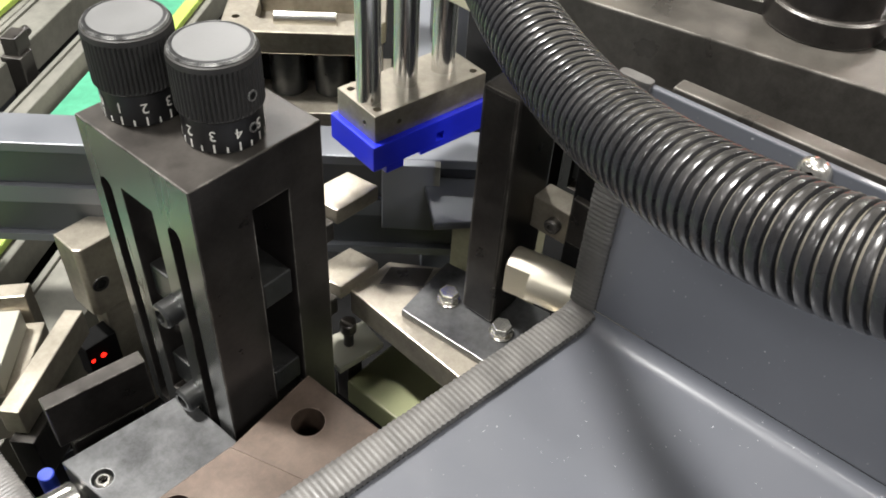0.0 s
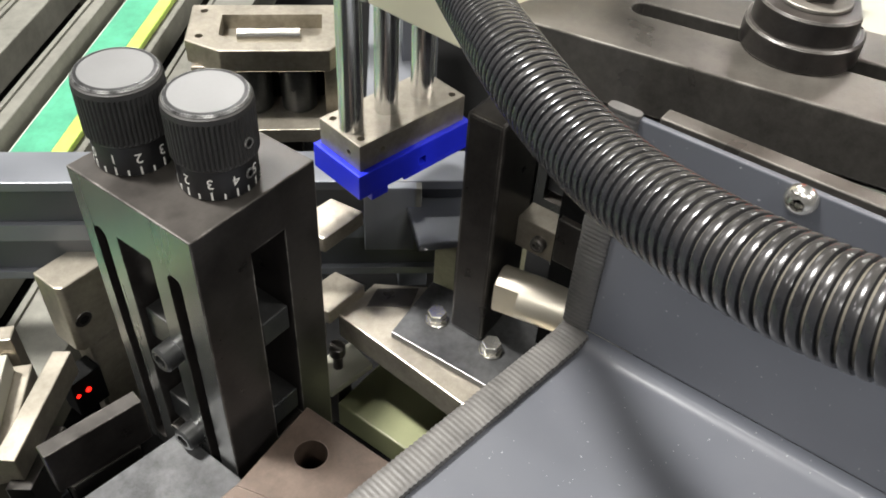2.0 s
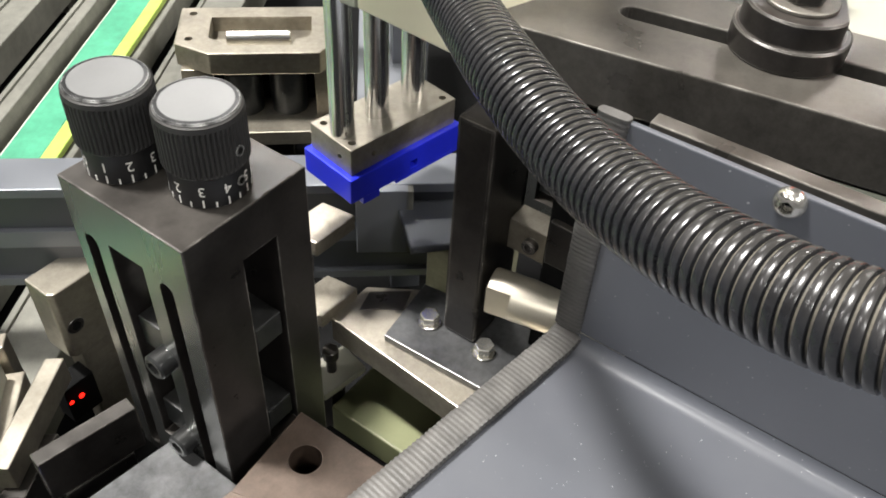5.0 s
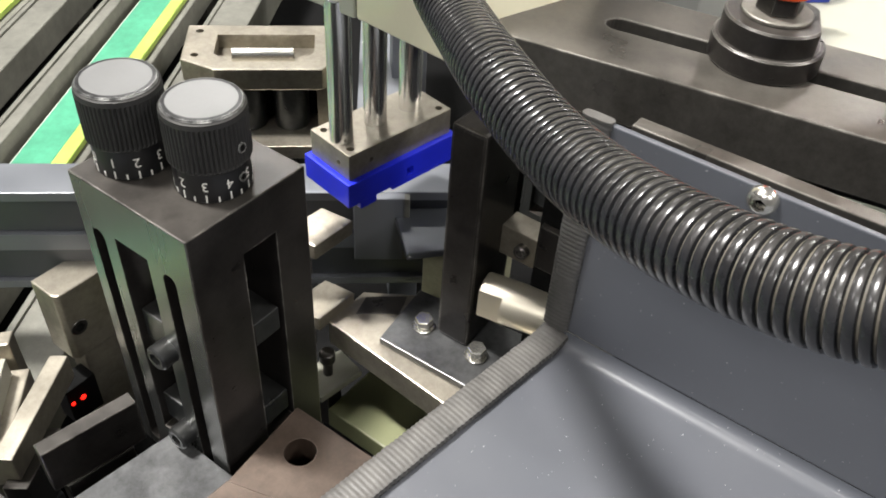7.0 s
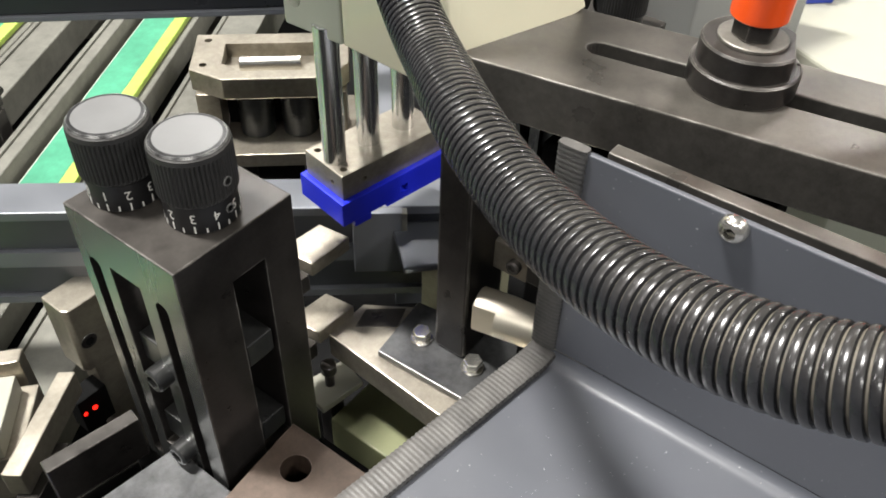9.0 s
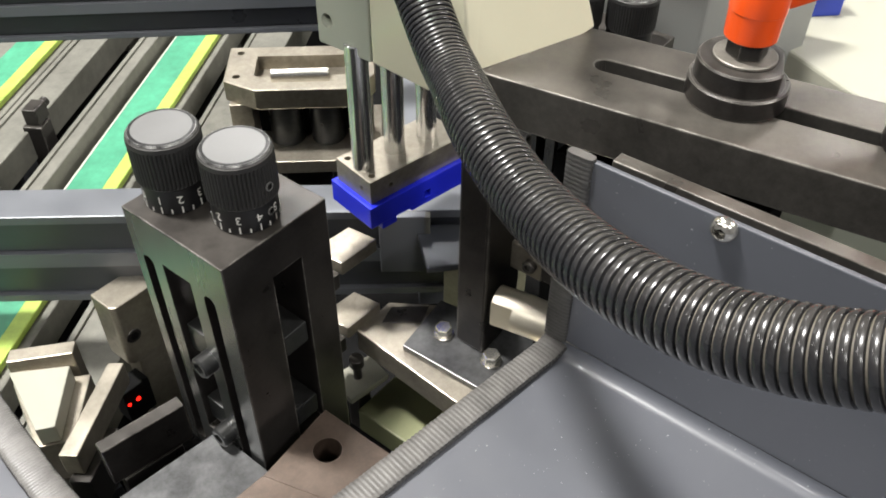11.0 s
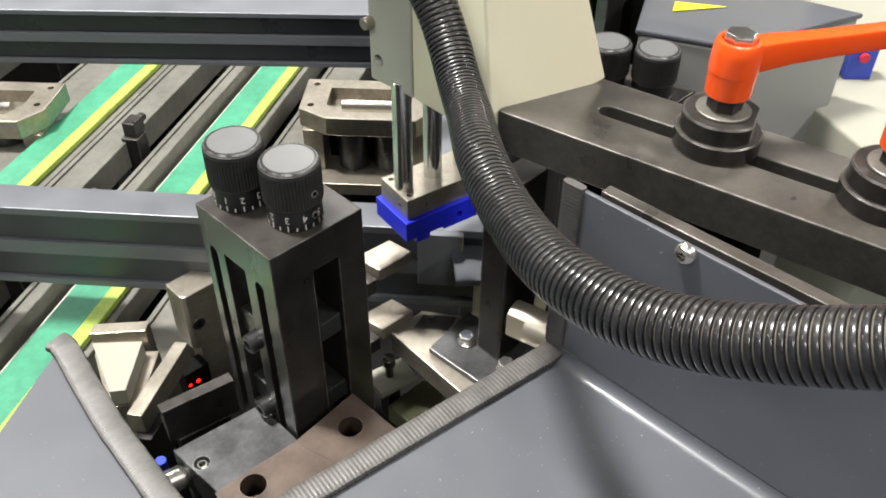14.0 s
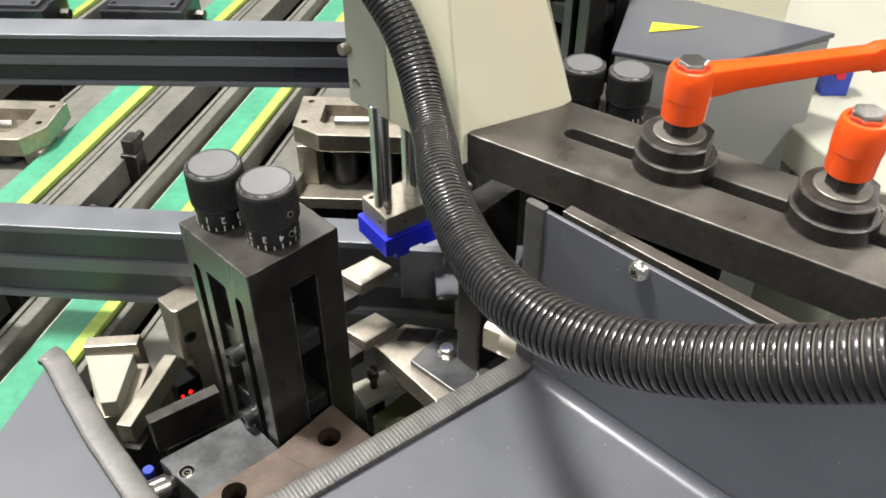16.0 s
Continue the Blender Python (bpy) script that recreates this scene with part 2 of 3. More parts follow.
def rod(r, z0, z1, m=None, seg=32, c=0.4):
    c = min(c, r * 0.4)
    return lathe([(0, z0), (r - c, z0), (r, z0 + c), (r, z1 - c), (r - c, z1), (0, z1)], seg, m)


def hexnut(af, z0, z1, m=None, c=0.5):
    r = af / math.sqrt(3)
    return prism([(r * math.cos(i * math.pi / 3), r * math.sin(i * math.pi / 3)) for i in range(6)], z0, z1, c, m)


def cut(bm, cutters):
    """bm less every cutter."""
    def temp(b):
        me = bpy.data.meshes.new("temp")
        bmesh.ops.recalc_face_normals(b, faces=b.faces)
        b.to_mesh(me)
        b.free()
        return new("temp", me)
    ob = temp(bm)
    tools = [temp(c) for c in cutters]
    for t in tools:
        mod = ob.modifiers.new("cut", "BOOLEAN")
        mod.operation, mod.object, mod.solver = "DIFFERENCE", t, "EXACT"
    dg = bpy.context.evaluated_depsgraph_get()
    dg.update()
    out = bmesh.new()
    out.from_mesh(ob.evaluated_get(dg).to_mesh())
    for o in (ob, *tools):
        me = o.data
        bpy.data.objects.remove(o)
        bpy.data.meshes.remove(me)
    return out


def join(*bms):
    out = bmesh.new()
    for b in bms:
        me = bpy.data.meshes.new("temp")
        b.to_mesh(me)
        b.free()
        out.from_mesh(me)
        bpy.data.meshes.remove(me)
    return out


def slot(x0, x1, y, w, z0, z1):
    """A rounded slot's cutter along x."""
    r = w / 2
    pts = [(x1 - r + r * math.cos(a), y + r * math.sin(a)) for a in [(-0.5 + i / 10) * math.pi for i in range(11)]]
    pts += [(x0 + r + r * math.cos(a), y + r * math.sin(a)) for a in [(0.5 + i / 10) * math.pi for i in range(11)]]
    return prism(pts, z0, z1, 0)


def cap_screw(name, m, d=9.0, h=8.0, mat=None, label="black socket-head cap screw", group="socket cap screws"):
    """A socket-head screw whose head rises along z from its seat."""
    t = thing(name, label, "screw", m, group)
    head = cut(lathe([(0, 0), (d / 2, 0), (d / 2, h - 0.8), (d / 2 - 0.8, h), (0, h)], 40),
               [hexnut(d * 0.52, h * 0.45, h + 2, c=0)])
    part("head", head, mat or BLACK, t, smooth=True)
    part("socket", hexnut(d * 0.50, h * 0.40, h * 0.45, c=0), DARK, t)
    return t


def button_screw(name, m, d=9.5, h=5.0, mat=None, label="", group=""):
    t = thing(name, label, "screw", m, group)
    prof = [(0, 0), (d / 2, 0)] + [(d / 2 * math.cos(a), 0.6 + (h - 0.6) * math.sin(a)) for a in [i * math.pi / 22 for i in range(1, 10)]] + [(d * 0.08, h), (0, h)]
    part("head", cut(lathe(prof, 40), [hexnut(d * 0.40, h * 0.45, h + 2, c=0)]), mat or SILVER, t, smooth=True)
    part("socket", hexnut(d * 0.39, h * 0.4, h * 0.45, c=0), DARK, t)
    return t


def hex_bolt(name, m, af=8, h=5, washer=6.5, label="zinc-plated hex bolt with washer", group="hex bolts"):
    t = thing(name, label, "bolt", m, group)
    part("washer", rod(washer, 0, 1.2), SILVER, t, smooth=True)
    part("head", hexnut(af, 1.2, 1.2 + h), SILVER, t)
    return t


def text_mesh(chars, size, m, up=0.0):
    """A word as a flat mesh, 0.05 mm thick."""
    cu = bpy.data.curves.new("temp", "FONT")
    cu.body, cu.size, cu.align_x, cu.extrude = chars, size * MM, "CENTER", 0.03 * MM
    ob = new("temp", cu)
    dg = bpy.context.evaluated_depsgraph_get()
    dg.update()
    bm = bmesh.new()
    bm.from_mesh(ob.evaluated_get(dg).to_mesh())
    bpy.data.objects.remove(ob)
    bpy.data.curves.remove(cu)
    bm.transform(m)
    return bm


def setting(name, bm, mat, label, category, smooth=False):
    return tagged(link(name, bm, mat, smooth=smooth), label, category, kind="structure")


# ---- unseen hall, added to close the place and bounce light ----
setting("floor", box(-7000, 7000, -7000, 7000, -1000, -900, 0), FLOORMAT, "grey epoxy factory floor", "floor")
setting("ceiling", box(-7000, 7000, -7000, 7000, 3600, 3700, 0), WALLMAT, "unseen grey factory ceiling", "ceiling")
for nm, c in (("wall_north", (-7000, 7000, 7000, 7100)), ("wall_south", (-7000, 7000, -7100, -7000)),
              ("wall_east", (7000, 7100, -7000, 7000)), ("wall_west", (-7100, -7000, -7000, 7000))):
    setting(nm, box(*c, -900, 3600, 0), WALLMAT, "unseen plain grey factory wall", "wall")

RAIL = -48.0      # plan angle of the cross rails
BELT = 31.4       # plan angle of the conveyor belts
# ---- machine bed ----
bed = thing("machine_bed", "pale green painted steel machine bed under the tooling", "machine bed", mm(0, 0, 0))
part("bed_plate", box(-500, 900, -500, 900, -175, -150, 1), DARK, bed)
part("bed_box", box(-480, 880, -480, 880, -900, -175, 2), PALEGREY, bed)
part("green_block", box(84, 150, -70, 30, -150, -62, 1), BASEGREEN, bed, "pale green painted block")

# ---- slotted tower with its two graduated knobs ----


def graduated_knob(parent, x, y, z, turn, digits, screws=False, name="knob"):
    k = new(name)
    k.empty_display_size = 0.01
    k.parent = parent
    k.matrix_local = mm(x, y, z, 0, 0, turn)
    k["label"] = "black knurled knob with a silver disc and a white 0 to 5 scale"
    part("dial", lathe([(0, 0), (11.6, 0), (12.0, 0.4), (12.0, 10.5), (11.6, 10.9), (0, 10.9)], 64), DIAL, k, "black dial ring with white graduations", True)

    def knurl(r, zz, i):
        return r - (0.45 if i % 3 == 0 else 0.0) if 12.0 < zz < 26.9 else r
    part("grip", lathe([(0, 10.9), (12.4, 10.9), (13.0, 11.6), (13.05, 12.4), (13.05, 26.3), (13.05, 27.1), (12.8, 28.6), (11.6, 29.5), (0, 29.5)], 168, None, knurl), KNOB, k, "black knurled grip")
    part("rim", lathe([(10.7, 29.1), (12.3, 29.3), (11.9, 29.9), (10.7, 30.0)], 64), RIM, k, "worn black rim", True)
    part("disc", lathe([(0, 29.4), (10.7, 29.4), (10.7, 29.9), (10.5, 30.1), (0, 30.1)], 64), WHITEDISC, k, "brushed silver disc")
    for r, z, wide in ((12.9, 17.5, 1.7), (11.9, 6.4, 1.6)) if screws else ():
        at_hole = mm(r * math.sin(radians(4)), -r * math.cos(radians(4)), z, 90, 0, 4)
        part("set_screw", lathe([(wide - 0.4, 0), (wide, 0), (wide, 0.45), (wide - 0.4, 0.45)], 24, at_hole), RIM, k, "worn rim of a set screw")
        # black disc above the rim; its colour gives the shade of a hole
        part("set_screw_shade_disc", rod(wide - 0.4, 0, 0.55, at_hole), DARK, k)
    first = digits[0][1] if digits else 0
    for i in range(20):
        a = first + i * 18
        tall = 2.8 if i % 2 == 0 else 1.9
        part("graduation", box(-0.26, 0.26, 0, 0.12, 0.6, 0.6 + tall, 0, mm(12.0 * math.sin(radians(a)), -12.0 * math.cos(radians(a)), 0, 0, 0, a) @ mm(0, -0.1, 0)), MARK, k)
    for ch, a in digits:
        part("numeral", text_mesh(ch, 4.8, mm(12.06 * math.sin(radians(a)), -12.06 * math.cos(radians(a)), 8.0, 90, 0, a) @ mm(0, 0, 0, 0, 0, 180) ), MARK, k, "white numeral " + ch)
    return k


def tower(m, label):
    t = thing("slotted_tower", label, "adjusting tower", m, "slotted adjusting towers")
    body = box(0, 50, 0, 55, -14, 125, 0.5)
    def xslot(y, w, z0, z1, x0, x1):
        b = slot(z0, z1, y, w, -x1, -x0)
        b.transform(mm(0, 0, 0, 0, -90, 0))
        return b
    cuts = [box(-2, 42, 21.5, 37.5, 7, 106, 0), box(20.5, 35, -2, 49, 9, 106.5, 0),
            xslot(11.8, 6.2, -9, 105, -2, 16), xslot(46.6, 6.2, -9, 105, -2, 16)]
    bm = cut(body, cuts)
    bm.normal_update()
    for f in bm.faces:
        if f.normal.x < -0.95 and f.calc_center_median().x < 0.001:
            f.material_index = 1
    part("body", bm, [BLACK, GROUND], t, "black oxide steel body with a ground sliding face")
    for z in (66, 20):
        part("slider", box(2.5, 40, 22, 37, z - 8, z + 6, 0.5), BLACKSLIDE, t, "sliding steel nut block")
        part("bracket", box(22, 34, 1.5, 20, z - 6, z + 5, 0.5), BLACKSLIDE, t)
    part("lead_screw", lathe([(0, 6)] + [(2.2 if i % 2 else 2.9, 6 + i * 0.5) for i in range(0, 200)] + [(0, 106)], 20, mm(13, 30, 0)), SILVER, t, "fine-threaded steel spindle", True)
    return t


tower_a = tower(mm(0, 0, 0), "black steel slotted tower with two graduated knobs")
graduated_knob(tower_a, 17.4, 43.9, 125, -10, [("0", -91), ("1", -55), ("2", -19), ("3", 17)])
graduated_knob(tower_a, 26.0, 16.0, 125, 4, [("2", -92), ("3", -56), ("4", -20), ("5", 16)], True)
for z in (64, 18):
    cap_screw("cap_screw", mm(2.2, 21, z, 0, -90, 0), 9.6, 8.5, BLACKSLIDE, "black socket cap screw in the tower's slot")

for z in (43, -3):
    p = thing("pressing_pad", "small bare steel pressing pad on the tower", "pad", mm(0, 0, 0), "pressing pads")
    part("pad", prism([(88, 36), (112, 35), (110, 52), (86, 54)], z - 8, z, 0.6), NICKEL, p)
    part("stem", prism([(52, 38), (87, 37), (86, 50), (52, 50)], z - 16, z - 6, 0.6), BLACK, p)

# brown bored bar in front of the tower
bar = thing("bored_bar", "brown oxidised steel bar with two bored holes", "bar", mm(0, 0, 0))
def bored(outline, z1, bores):
    return cut(prism(outline, 2, z1, 0.5), [rod(6.0, -20, 40, mm(x, y, 0), 40) for x, y in bores])


# both pieces share one brown steel; the near top is 0.9 mm higher
part("near_piece", bored([(-9, -11), (-51, -8.5), (-57, -40), (-20, -62), (6, -62)], 25.2, [(-36.5, -17.5)]), BROWN, bar, "brown bored plate, its top slightly higher")
part("far_piece", bored([(30.5, -7), (-9.4, -10.8), (5.6, -62), (45, -64), (31, -46)], 24.3, [(16, -22.5), (33, -56)]), BROWN, bar, "brown bored corner plate")
# black sheet closes the bores; its colour stands for shade down the holes
part("hole_shade_floor", box(-50, 42, -60, -10, 3, 5, 0), DARK, bar)

base = thing("base_plate", "dark steel base plate with a recessed screw", "plate", mm(0, 0, 0))
part("plate", cut(prism([(-48, 36), (-1, 30), (-1, -12), (-45, -14)], -14, 10.5, 0.6), [rod(3.9, 5, 20, mm(-42, 20, 0), 32)]), STAINED, base)
cap_screw("cap_screw", mm(-42, 20, 5.2), 6.2, 4.6, SILVER, "steel cap screw sunk in the base plate", "")
sidebar = thing("side_bar", "short black rectangular steel bar", "bar", mm(0, 0, 0))
part("bar", prism([(-40, 62), (-2, 55), (-3.2, 48.5), (-41.2, 55.5)], -8, 16, 0.5), BLACK, sidebar)
part("foot", prism([(-36, 61), (-8, 56), (-9, 49), (-37, 54)], -150, -8, 0.5), BLACK, sidebar)
shaft = thing("turned_shaft", "bright turned steel shaft end with a collar", "shaft", mm(-58, 28, 2, 0, -75, 0))
part("shaft", rod(4, -20, 12), SILVER, shaft, smooth=True)
part("collar", rod(6, -8, 4), SILVER, shaft, smooth=True)
part("seal", rod(3, 12, 14), BLACK, shaft, smooth=True)
tube = thing("air_fitting", "small blue air fitting", "fitting", mm(-52, 46, -6))
part("body", rod(3, -10, 3), SIGNBLUE, tube, smooth=True)
part("stem", rod(2, -24, -10), SILVER, tube, smooth=True)

# ---- grey sheet-metal guard with rubber edging ----
guard = thing("sheet_guard", "dark grey powder-coated bent sheet guard with rubber edging", "guard", mm(0, 0, 0))
part("wall", prism([(96, -79.5), (98.2, -79.5), (98.2, -420), (96, -420)], 64, 153.5, 0.5), GREY, guard, "upright guard sheet")
# floor sheet with a rounded bend into the wall
def edge_y(x):
    return -79.5 + (96 - x) * 0.145


bend = [(-200, 58)] + [(90 + 6 * math.sin(a), 64 - 6 * math.cos(a)) for a in [i * math.pi / 20 for i in range(0, 11)]]
bm = bmesh.new()
rows = []
for x, z in bend:
    rows.append([bm.verts.new((x * MM, edge_y(x) * MM, z * MM)), bm.verts.new((x * MM, -420 * MM, z * MM)),
                 bm.verts.new((x * MM + 0.0002, -420 * MM, (z - 1.6) * MM)), bm.verts.new((x * MM + 0.0002, edge_y(x) * MM, (z - 1.6) * MM))])
for a, b in zip(rows, rows[1:]):
    for k in range(4):
        bm.faces.new((a[k], a[(k + 1) % 4], b[(k + 1) % 4], b[k]))
bm.faces.new(rows[0])
bm.faces.new(rows[-1][::-1])
part("floor_sheet", bm, GREY, guard, "flat grey guard sheet with a rounded bend", True)


def edging(points, r, name, parent, flat=0.62, ribs=1.9, mat=None, up=(0, 0, 1)):
    """Ribbed rubber edge trim along a polyline."""
    pts = [Vector(p) * MM for p in points]
    path = []
    for a, b in zip(pts, pts[1:]):
        n = max(2, int((b - a).length / (ribs * MM / 4)))
        path += [a.lerp(b, i / n) for i in range(n)]
    path.append(pts[-1])
    for _ in range(10):
        path = [path[0]] + [(path[i - 1] + path[i] * 2 + path[i + 1]) / 4 for i in range(1, len(path) - 1)] + [path[-1]]
    bm = bmesh.new()
    rings, seg, s = [], 14, 0.0
    for i, p in enumerate(path):
        t = (path[min(i + 1, len(path) - 1)] - path[max(i - 1, 0)]).normalized()
        side = t.cross(Vector(up))
        side = side.normalized() if side.length > 0.05 else Vector((0, 1, 0))
        u = side.cross(t).normalized()
        if i:
            s += (p - path[i - 1]).length
        k = 1 + 0.035 * math.sin(s / (ribs * MM) * 2 * math.pi) + 0.03 * noise.noise(p * 400)
        ring = []
        for j in range(seg):
            a = 2 * math.pi * j / seg
            ca, sa = math.cos(a), math.sin(a)
            q = 0.55
            ring.append(bm.verts.new(p + side * (math.copysign(abs(ca) ** q, ca) * r * flat * MM * k) + u * (math.copysign(abs(sa) ** q, sa) * r * MM * k)))
        rings.append(ring)
    for a, b in zip(rings, rings[1:]):
        for j in range(seg):
            bm.faces.new((a[j], a[(j + 1) % seg], b[(j + 1) % seg], b[j]))
    bm.faces.new(rings[0][::-1])
    bm.faces.new(rings[-1])
    return part(name, bm, mat or RUBBER, parent, "ribbed black rubber edge trim", True)


edging([(96.5, -77.8, 154.6), (96.5, -78, 64)], 2.0, "edge_trim", guard, 2.6, up=(1, 0, 0))
edging([(96, -78.5, 61), (90, -78.0, 60), (-60, edge_y(-60) + 1, 60), (-190, edge_y(-190) + 1, 60)], 2.2, "edge_trim", guard, 2.6)
# thin matt black line on the sheet beside the trim
part("dark_trim_line", prism([(98, -83.0), (98, -84.0), (-190, edge_y(-190) - 5), (-190, edge_y(-190) - 4)], 58.2, 59.4, 0), DARK, guard)
part("stand", box(20, 90, -410, -300, -150, 56, 1), PALEGREY, guard, "guard support")
button_screw("button_screw", mm(95.8, -130.5, 150.5, 0, -90, 0), 9.0, 4.2, SILVER, "bright button-head screw in the grey guard")

left_guard = thing("corner_guard", "dark grey speckled sheet guard with a ribbed rubber edge", "guard", mm(0, 0, 0))
part("sheet", prism([(-62, 103), (-67, 72), (-71, 40), (-74, -8), (-76, -60), (-220, -60), (-220, -10)], 43, 45, 0.4), GREY, left_guard)
edging([(-63, 106, 45.5), (-62, 102, 46), (-62.5, 94, 46), (-66, 70, 46), (-70, 38, 46), (-73, -8, 46), (-75, -60, 46)], 2.3, "edge_trim", left_guard, 2.7, 1.4)
part("skirt", box(-215, -90, -60, -50, -150, 43, 0.5), GREY, left_guard)

# ---- black slotted plate with clamping levers ----
PA = mm(151.5, -104.5, 0, 0, 0, 9.5)
clamp = thing("slotted_plate", "thick black steel plate with a long slot", "plate", PA)
bm = bmesh.new()
ring = [(-28, 86), (-28, -330), (25, -330), (25, 86)]
hole = [(4.3 * math.cos(a), 46.5 + 4.3 * math.sin(a)) for a in [math.pi - i * math.pi / 10 for i in range(11)]] + [(4.3 * math.cos(a), -250 - 4.3 * math.sin(a)) for a in [i * math.pi / 10 for i in range(11)]]
for z in (140, 160):
    edges = []
    for loop in (ring, hole):
        vs = [bm.verts.new((x * MM, y * MM, z * MM)) for x, y in loop]
        edges += [bm.edges.new((vs[k], vs[(k + 1) % len(vs)])) for k in range(len(vs))]
    bmesh.ops.triangle_fill(bm, use_beauty=True, use_dissolve=False, edges=edges)
bm.verts.ensure_lookup_table()
half = len(ring) + len(hole)
for start, n in ((0, len(ring)), (len(ring), len(hole))):
    for k in range(n):
        a, b = start + k, start + (k + 1) % n
        bm.faces.new((bm.verts[a], bm.verts[b], bm.verts[half + b], bm.verts[half + a]))
bmesh.ops.recalc_face_normals(bm, faces=bm.faces)
bevel(bm, 0.6)
part("plate", bm, PLATE, clamp, "black steel plate, edges worn bright")
part("support", box(-14, 22, -330, -240, -150, 140, 1), PALEGREY, clamp)
part("back_bar", box(-2, 24, -330, 60, 122, 139.5, 0.5), BLACK, clamp)
strip = thing("steel_strip", "thin grey steel strip under the plate's edge", "strip", mm(0, 0, 0))
part("strip_foot", prism([(106, -90), (109, -90), (112, -326), (109, -326)], 140.2, 146.8, 0.2), BLACK, strip)
part("strip", prism([(103.5, -86), (109.5, -86), (113, -330), (107, -330)], 147.0, 151.5, 0.4), PLATE, strip)


def clamp_lever(m, arm, label):
    t = thing("clamping_lever", label, "clamping lever", m, "orange clamping levers")
    part("flange", cut(lathe([(0, 0), (17.2, 0), (17.6, 0.5), (17.6, 8.0), (17.0, 8.6), (0, 8.6)], 64), [box(8, 20, -0.4, 0.4, -1, 12, 0, mm(0, 0, 0, 0, 0, -60))]), BLACK, t, "black round flange", True)
    hexa = cut(lathe([(0, 8.6), (15.9, 8.6), (15.9, 16.4), (15.3, 17.1), (0, 17.1)], 64),
               [box(13.2, 30, -30, 30, 8.8, 30, 0, mm(0, 0, 0, 0, 0, a)) for a in (-70, 110)])
    part("collar", hexa, BLACK, t, "black collar with two flats", True)
    part("washer", lathe([(0, 17.1), (10.6, 17.1), (11, 17.4), (11, 18.3), (10.6, 18.6), (0, 18.6)], 48), ZINC, t, "steel washer", True)
    part("stud", hexnut(12.6, 18.6, 28, None, 0.6), BLACK, t, "black hexagonal stud")
    a = radians(arm)
    hub = new("handle")
    hub.parent = t
    hub.empty_display_size = 0.01
    hub["label"] = "orange lacquered lever handle"
    hub.matrix_local = mm(0, 0, -5.4) @ Matrix.Diagonal((0.82, 0.82, 1, 1))
    part("lower_hub", lathe([(0, 31), (10.4, 31), (11, 31.6), (11.4, 42), (0, 42)], 64), ORANGE, hub, smooth=True)
    ca, sa = math.cos(a), math.sin(a)
    bm = bmesh.new()
    rings = []
    for s, w, zc, h in ((-6, 8, 48, 5.5), (4, 11.5, 48.5, 6.6), (14, 10, 49.5, 6.6), (26, 8.6, 50.8, 5.8), (45, 8.2, 52.3, 5.1), (66, 8.0, 54, 4.8), (90, 8.2, 55.5, 4.6), (92.5, 8, 55.5, 6.2), (99, 8.2, 56, 6.2), (104, 6.5, 56.5, 5)):
        ring = []
        for j in range(16):
            b = 2 * math.pi * j / 16
            q = 0.28
            y = math.copysign(abs(math.cos(b)) ** q, math.cos(b)) * w / 2 * 1.25
            z = zc + math.copysign(abs(math.sin(b)) ** q, math.sin(b)) * h
            ring.append(bm.verts.new(((s * ca - y * sa) * MM, (s * sa + y * ca) * MM, z * MM)))
        rings.append(ring)
    for r0, r1 in zip(rings, rings[1:]):
        for j in range(16):
            bm.faces.new((r0[j], r0[(j + 1) % 16], r1[(j + 1) % 16], r1[j]))
    bm.faces.new(rings[0][::-1])
    bm.faces.new(rings[-1])
    part("arm", bm, ORANGE, hub, smooth=True)
    part("upper_hub", lathe([(0, 41.8), (11.2, 41.8), (11.7, 42.3), (11.7, 50), (11.0, 54.6), (10.2, 55.8), (8.4, 56), (8.2, 54.5), (0, 54.5)], 64), ORANGE, hub, smooth=True)
    part("bolt_head", hexnut(11.0, 48.6, 53.8, mm(0, 0, 0, 0, 0, 12), 0.8), SILVER, t, "nickel hex bolt head")
    return t


clamp_lever(mm(154, -105, 160) @ Matrix.Diagonal((1, 1, 0.92, 1)), -38, "orange clamping lever on a black round flange")
clamp_lever(mm(164, -171.5, 160) @ Matrix.Diagonal((1, 1, 0.92, 1)), -34, "orange clamping lever on a black split flange")

# ---- pressing unit: cover, cylinder, rods and blue head ----
unit = thing("pressing_unit", "cream sheet-metal pressing unit with a blue pressing head", "pressing unit", mm(0, 0, 0))
bm = bmesh.new()
lo = [(107, 27), (107, -24), (165.5, -41), (178, 20)]
hi = [(106, 27), (104, -9), (128, -15), (172, 22)]
vs = [[bm.verts.new((x * MM, y * MM, z * MM)) for (x, y), z in zip(ring, zs)] for ring, zs in ((lo, (146, 143, 161, 161)), (hi, (300, 300, 300, 300)))]
bm.faces.new(vs[0][::-1])
bm.faces.new(vs[1])
for i in range(4):
    bm.faces.new((vs[0][i], vs[0][(i + 1) % 4], vs[1][(i + 1) % 4], vs[1][i]))
bmesh.ops.recalc_face_normals(bm, faces=bm.faces)
part("cover", bevel(bm, 1.2, 3), CREAM, unit, "glossy cream painted cover")
part("cylinder_body", cut(prism([(107.5, 28), (107, 57), (160, 62), (160, 28)], 145.5, 300, 0.8), [rod(3.2, -5, 5, mm(107, 51, 157, 0, -90, 0), 32)]), PALEGREY, unit, "pale grey cylinder block")
part("bore_floor", rod(3.1, 2, 4, mm(110, 51, 157, 0, 90, 0)), SILVER, unit, "bright counterbore", True)
part("port", rod(3, 0, 5, mm(107, 55, 176, 0, -90, 0)), NICKEL, unit, smooth=True)
